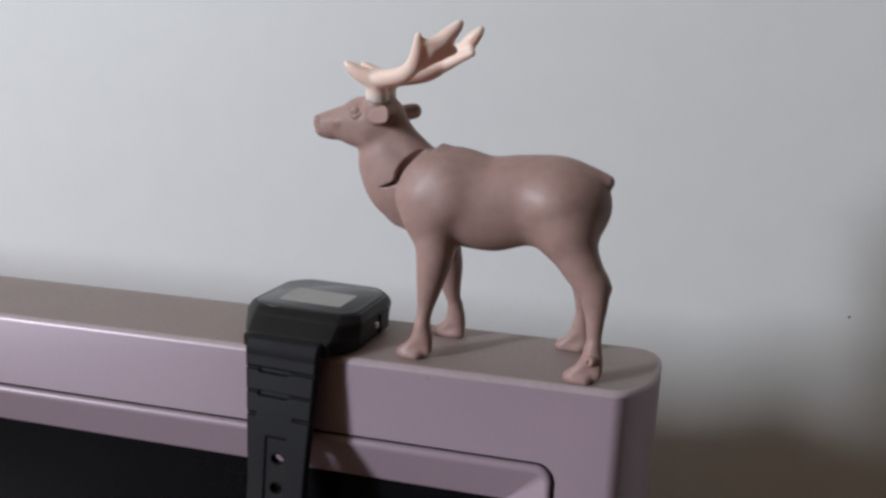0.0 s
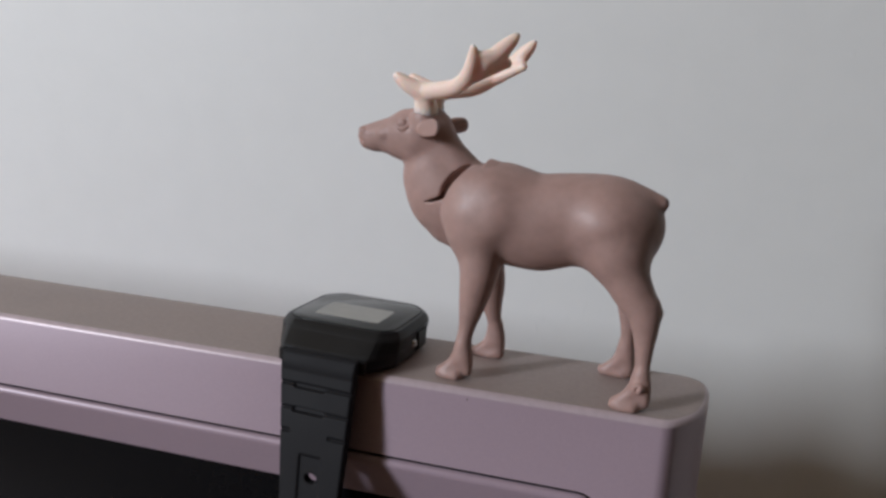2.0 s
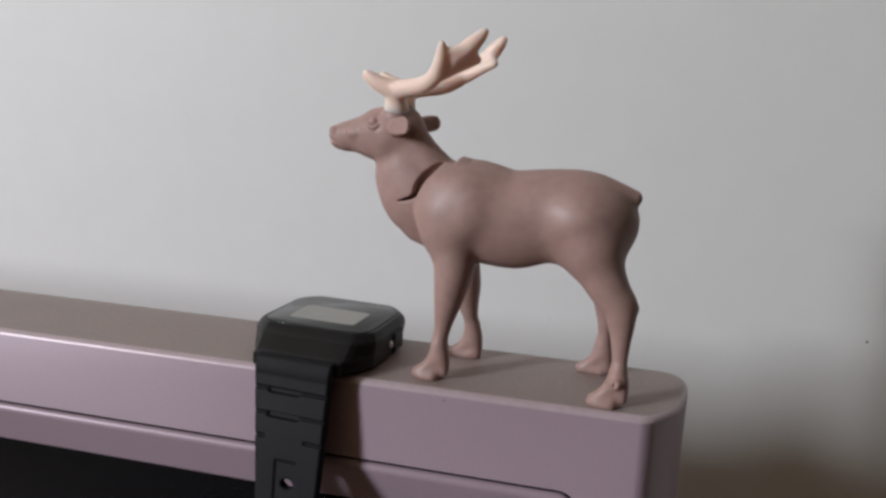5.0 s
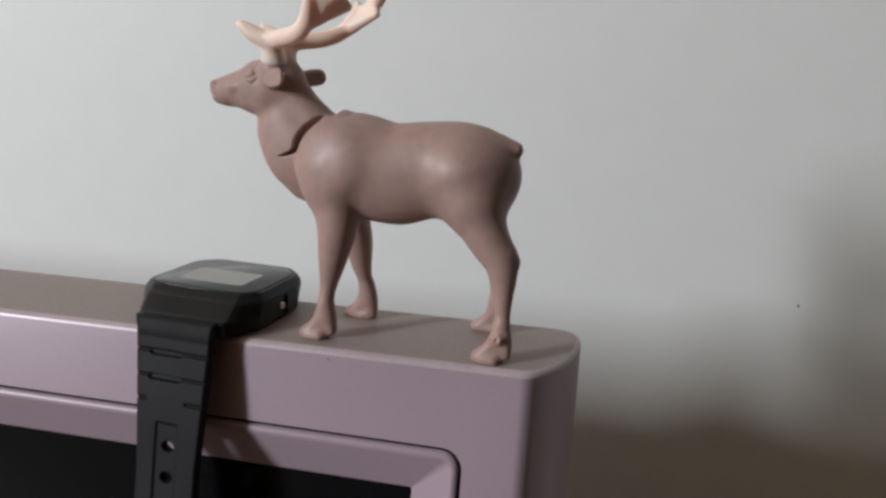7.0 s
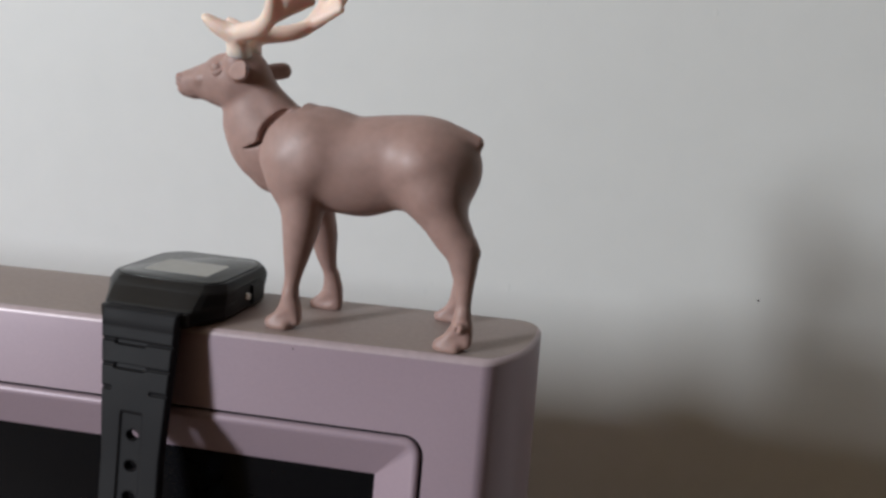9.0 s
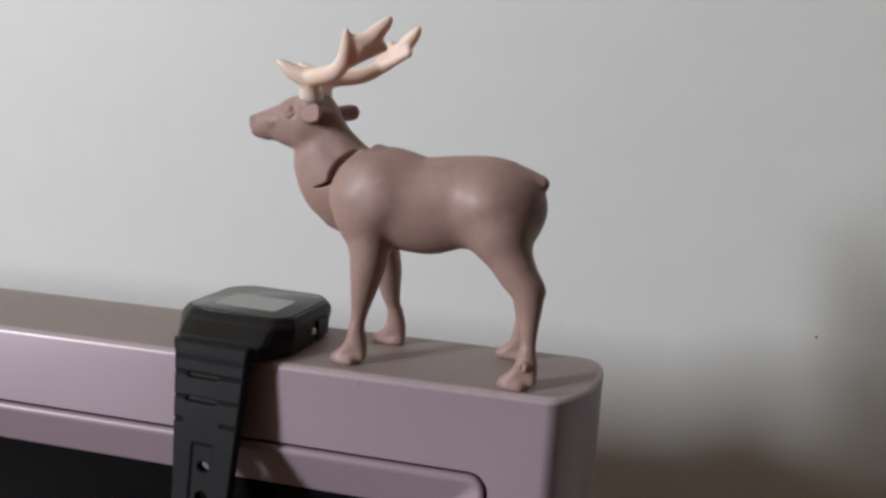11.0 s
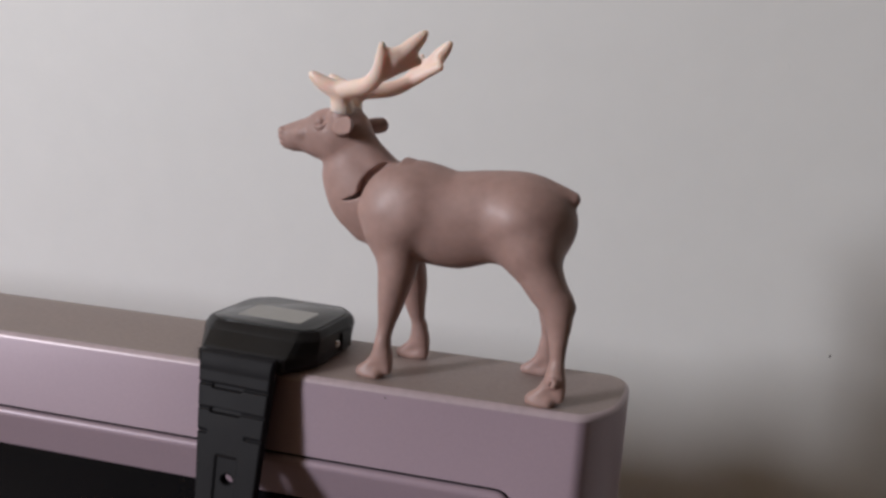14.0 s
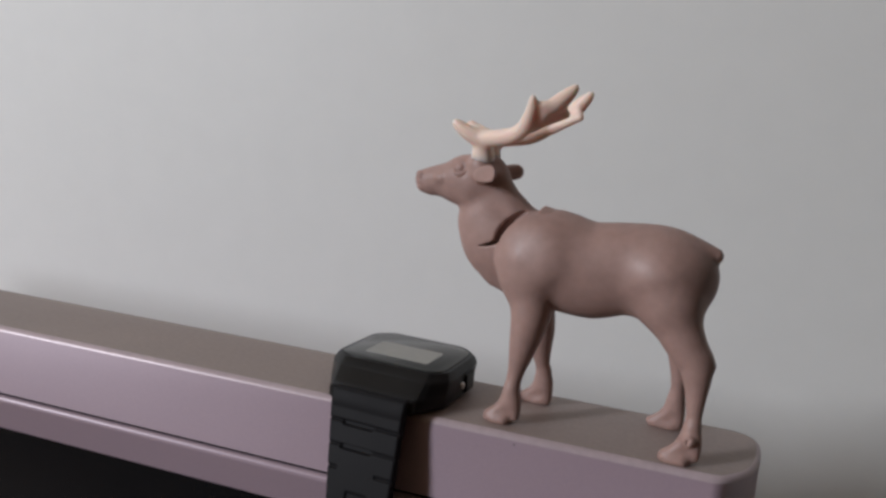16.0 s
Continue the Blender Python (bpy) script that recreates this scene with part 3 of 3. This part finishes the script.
            d = np.minimum(d, np.sqrt((x - p[0] - w * e[0]) ** 2 + (z - p[2] - w * e[2]) ** 2) - p[3] - w * e[3])
        b.cut((sl, np.maximum(d + 0 * y, 2.7 - side * y)), 0.15)
    b.f = np.maximum(b.f, -b.ax[2][None, None, :])           # flat underside of the hooves
    verts, quads = b.skin()
    # the head is turned a little away, towards the wall
    w = np.clip((verts[:, 2] - 46.0) / 10.0, 0, 1) * np.clip((-9.0 - verts[:, 0]) / 6.0, 0, 1)
    turn = radians(4.5) * w
    dx, dy = verts[:, 0] + 21.0, verts[:, 1].copy()
    verts[:, 0], verts[:, 1] = -21.0 + dx * np.cos(turn) + dy * np.sin(turn), -dx * np.sin(turn) + dy * np.cos(turn)

    h = Solid((-34, -21, 62), (2.5, 21, 87), 0.35)
    for side in (-1, 1):
        at = lambda x, y, z, *r: (x, y * side, z, *r)
        h.add(h.limb([at(-23.3, 2.5, 63.6, 3.0), at(-23.4, 2.9, 66.6, 2.75), at(-23.2, 3.9, 69.2, 2.0)], 1.0, 5), 1.0)
        h.add(h.limb([at(-21.4, 4.8, 70.3, 1.65), at(-24.5, 4.8, 70.5, 2.1), at(-27.2, 5.2, 71.6, 1.85), at(-29.3, 5.6, 73.0, 1.3), at(-30.1, 5.8, 73.6, 0.85)], 1.0, 5), 1.2)
        h.add(h.limb([at(-23.4, 4.2, 70.1, 1.8), at(-20.2, 6.4, 70.6, 1.95), at(-15.2, 8.9, 71.5, 1.9), at(-12.0, 11.4, 73.2, 1.75), at(-10.3, 13.0, 75.6, 1.6), at(-9.5, 14.4, 78.1, 1.25), at(-9.2, 15.4, 80.3, 0.8)], 1.0, 5), 1.0)
        # the palm: a dished sheet between the front and the rear tine
        ring = [at(-12.0, 11.4, 73.6), at(-10.2, 12.9, 75.4), at(-9.2, 14.4, 78.6), at(-6.6, 13.6, 79.1), at(-3.9, 12.2, 79.9), at(-2.7, 9.6, 77.5), at(-5.6, 10.2, 76.0), at(-9.2, 11.6, 74.0)]
        heart = at(-7.0, 12.2, 76.9)
        for k in range(len(ring)):
            h.add(h.plate(ring[k], ring[(k + 1) % len(ring)], heart, 0.85), 0.5)
        h.add(h.limb([at(-6.6, 12.8, 77.6, 1.0), at(-4.2, 12.0, 79.7, 1.8), at(-1.9, 11.4, 82.0, 1.4), at(-0.7, 11.0, 83.4, 0.8)], 1.0, 5), 0.9)
        h.add(h.limb([at(-10.6, 11.8, 74.0, 1.4), at(-6.4, 10.6, 75.9, 1.05), at(-2.5, 9.1, 77.3, 0.6)], 1.0, 5), 0.7)
    for axis in range(3):
        for _ in range(2):
            h.f = (np.roll(h.f, 1, axis) + h.f + np.roll(h.f, -1, axis)) / 3
    h.f = np.maximum(h.f - 0.08, 64.4 - h.ax[2][None, None, :])
    hv, hq = h.skin()
    me = bpy.data.meshes.new("reindeer_figure")
    all_v = np.vstack([verts, hv]) * MM
    all_v[:, 1] -= 0.075 * all_v[:, 2]                       # it leans towards the front
    all_q = np.vstack([quads, hq + len(verts)])
    me.from_pydata(all_v.tolist(), [], all_q.tolist())
    ob = finish("reindeer_figure", me, BROWN, smooth=180)
    me.materials.append(CREAM)
    me.polygons.foreach_set("material_index", [0] * len(quads) + [1] * len(hq))
    return ob


deer = tagged(figure(), "brown plastic toy reindeer with cream antlers, standing on the television", "figurine")
deer.matrix_world = pose(-45 * MM, 15.0 * MM, TOP, 0, 0, -1.5)


# ---- wristwatch ----
watch = tagged(new("wristwatch"), "black resin digital wristwatch draped over the television's front edge", "watch")
watch.matrix_world = pose(-87.5 * MM, 17.0 * MM, TOP, 0, 0, -5)


def eight(front, back, width, end, mid, z, keep=0.93):
    """An eight-sided ring: its reach to the front and the back, half width, half width of the ends, half length of the sides; the corners slightly rounded."""
    far = back - front + mid
    pts = [(end, -front), (width, -mid), (width, far - 2), (end - 1.5, back), (0.6 - end, back), (-width, far - 1), (-width, -mid), (-end, -front)]
    for k in (keep, 0.8):
        pts = [(a[0] * w + b[0] * (1 - w), a[1] * w + b[1] * (1 - w)) for a, b in zip(pts, pts[1:] + pts[:1]) for w in (k, 1 - k)]
    return [(x * MM, y * MM, z * MM) for x, y in pts]


bm = bmesh.new()
loft(bm, [eight(16.0, 16.5, 15.0, 10.4, 9.0, 0.0), eight(18.5, 19.0, 16.6, 11.6, 10.4, 0.6), eight(19.2, 19.8, 17.2, 12.0, 10.6, 1.6), eight(18.6, 19.6, 17.3, 12.0, 10.4, 4.2),
          eight(17.9, 19.3, 17.3, 12.1, 10.2, 4.5), eight(14.6, 17.9, 17.4, 12.5, 9.6, 7.8), eight(13.9, 17.6, 17.1, 12.5, 9.4, 8.15), eight(12.6, 16.8, 16.6, 12.4, 8.9, 9.2), eight(12.1, 16.2, 16.2, 12.3, 8.7, 9.7)])
bmesh.ops.bevel(bm, geom=[e for e in bm.edges if abs(e.verts[0].co.z - e.verts[1].co.z) < 1e-6], offset=0.24 * MM, segments=2, affect="EDGES")
part("case", bm, RESIN, watch, "faceted black resin case", 14)
bm = bmesh.new()
loft(bm, [eight(11.7, 15.2, 15.2, 12.0, 8.6, 9.5, 0.86), eight(11.7, 15.2, 15.2, 12.0, 8.6, 9.9, 0.86), eight(11.4, 14.9, 14.9, 11.8, 8.4, 10.05, 0.86)])
crystal = part("crystal", bm, CRYSTAL, watch, "dark glossy crystal", 30)
bm = bmesh.new()
loft(bm, [[(x * MM, y * MM, z * MM) for x, y in rounded(9.2, 5.2, -9.6, -6.4, 0.9)] for z in (9.9, 10.09)])
part("display", bm, LCD, crystal, "blank grey liquid crystal display", 30)
for sx in (-1, 1):
    bm = bmesh.new()
    loft(bm, [[(sx * x * MM, (y + 0.05 * z) * MM, z * MM) for x, y in ((10.1, -20.6), (12.0, -20.1), (12.0, -16.4), (10.1, -16.4))] for z in (0.9, 2.4, 4.1)])
    bmesh.ops.bevel(bm, geom=bm.edges[:], offset=0.25 * MM, segments=2, affect="EDGES")
    part("lug", bm, RESIN, watch)


def pusher(x, y, z):
    bm = bmesh.new()
    rings = [[((x + sx) * MM, (y + r * math.cos(a)) * MM, (z + r * math.sin(a)) * MM) for a in np.linspace(0, 2 * math.pi, 20, endpoint=False)] for sx, r in ((-1.5, 1.0), (0.5, 1.0), (0.75, 0.8))]
    loft(bm, rings)
    part("pusher", bm, STEEL, watch, "small steel pusher", 40)


bm = bmesh.new()
box(bm, 16.4 * MM, 17.95 * MM, 1.1 * MM, 7.6 * MM, 1.4 * MM, 7.2 * MM)
bmesh.ops.bevel(bm, geom=bm.edges[:], offset=0.55 * MM, segments=3, affect="EDGES")
part("pusher_guard", bm, RESIN, watch)
pusher(17.2, -0.5, 4.3)
pusher(-16.4, 7.0, 5.1)
pusher(-16.4, -7.0, 5.1)


HOLE_X, HOLE_Z, HOLE_STEP = -0.2, -23.5, 6.6
LEAN, SKEW, MIDDLE, HALF = 0.36, 0.14, -21.5, 1.4            # the strap stands off and askew as it goes down


def strap_mesh(holed):
    b = Solid((-12, -47, -74), (19, -15, 7.5), 0.3)
    sl = (slice(None),) * 3
    x, y, z = b.ax[0][:, None, None], b.ax[1][None, :, None], b.ax[2][None, None, :]
    x = x + SKEW * np.minimum(z, 0) - 0.55
    wide = np.interp(b.ax[2], [-74, -28, 0, 6], [7.8, 8.0, 10.2, 10.4])[None, None, :]
    v = y - (MIDDLE + LEAN * np.minimum(z, 0) + 0.07 * np.maximum(z, 0) ** 2)           # from the middle of its thickness, outwards negative
    r = 0.5
    qx, qy, qz = np.abs(x) - wide + r, np.abs(v) - HALF + r, np.maximum(z - 4.5, (-73 if holed else -50) - z) + r
    outer = np.sqrt(np.maximum(qx, 0) ** 2 + np.maximum(qy, 0) ** 2 + np.maximum(qz, 0) ** 2) + np.minimum(np.maximum(np.maximum(qx, qy), qz), 0) - r
    b.f = outer.astype(np.float32)

    def groove(zz, x0, x1, w, deep):
        s = np.clip(x, x0, x1)
        d = np.sqrt((x - s) ** 2 + (z - zz) ** 2) - w + 0 * y
        b.cut((sl, np.maximum(d, v + HALF - deep)), 0.2)

    for zz in (-3.1, -8.6):
        groove(zz, -14, 14, 0.28, 0.5)
        groove(zz - 0.2, -5.4, 2.2, 0.58, 0.8)
    groove(-13.8, -14, -6.5, 0.35, 0.6)
    groove(-13.8, 4.5, 14, 0.3, 0.45)
    if holed:
        d = np.maximum(np.abs(x + 0.2) - 2.9, np.abs(z + 43) - 24.5) + 0 * y
        b.cut((sl, np.maximum(d, v + HALF - 0.45)), 0.2)
        for k in range(7):
            d = np.sqrt(((x + HOLE_X) / 1.45) ** 2 + (z - HOLE_Z + HOLE_STEP * k) ** 2) - 1.1 + 0 * v
            b.cut((sl, d), 0.2)
    verts, quads = b.skin()
    me = bpy.data.meshes.new("strap")
    me.from_pydata((verts * MM).tolist(), [], quads.tolist())
    return me


strap = finish("strap", strap_mesh(True), SATIN, watch, "black ribbed strap with adjustment holes", 180)
rear = finish("strap", strap_mesh(False), SATIN, watch, "black strap hanging behind", 180)
rear.matrix_local = pose(0, 0, 0, 0, 0, 180)
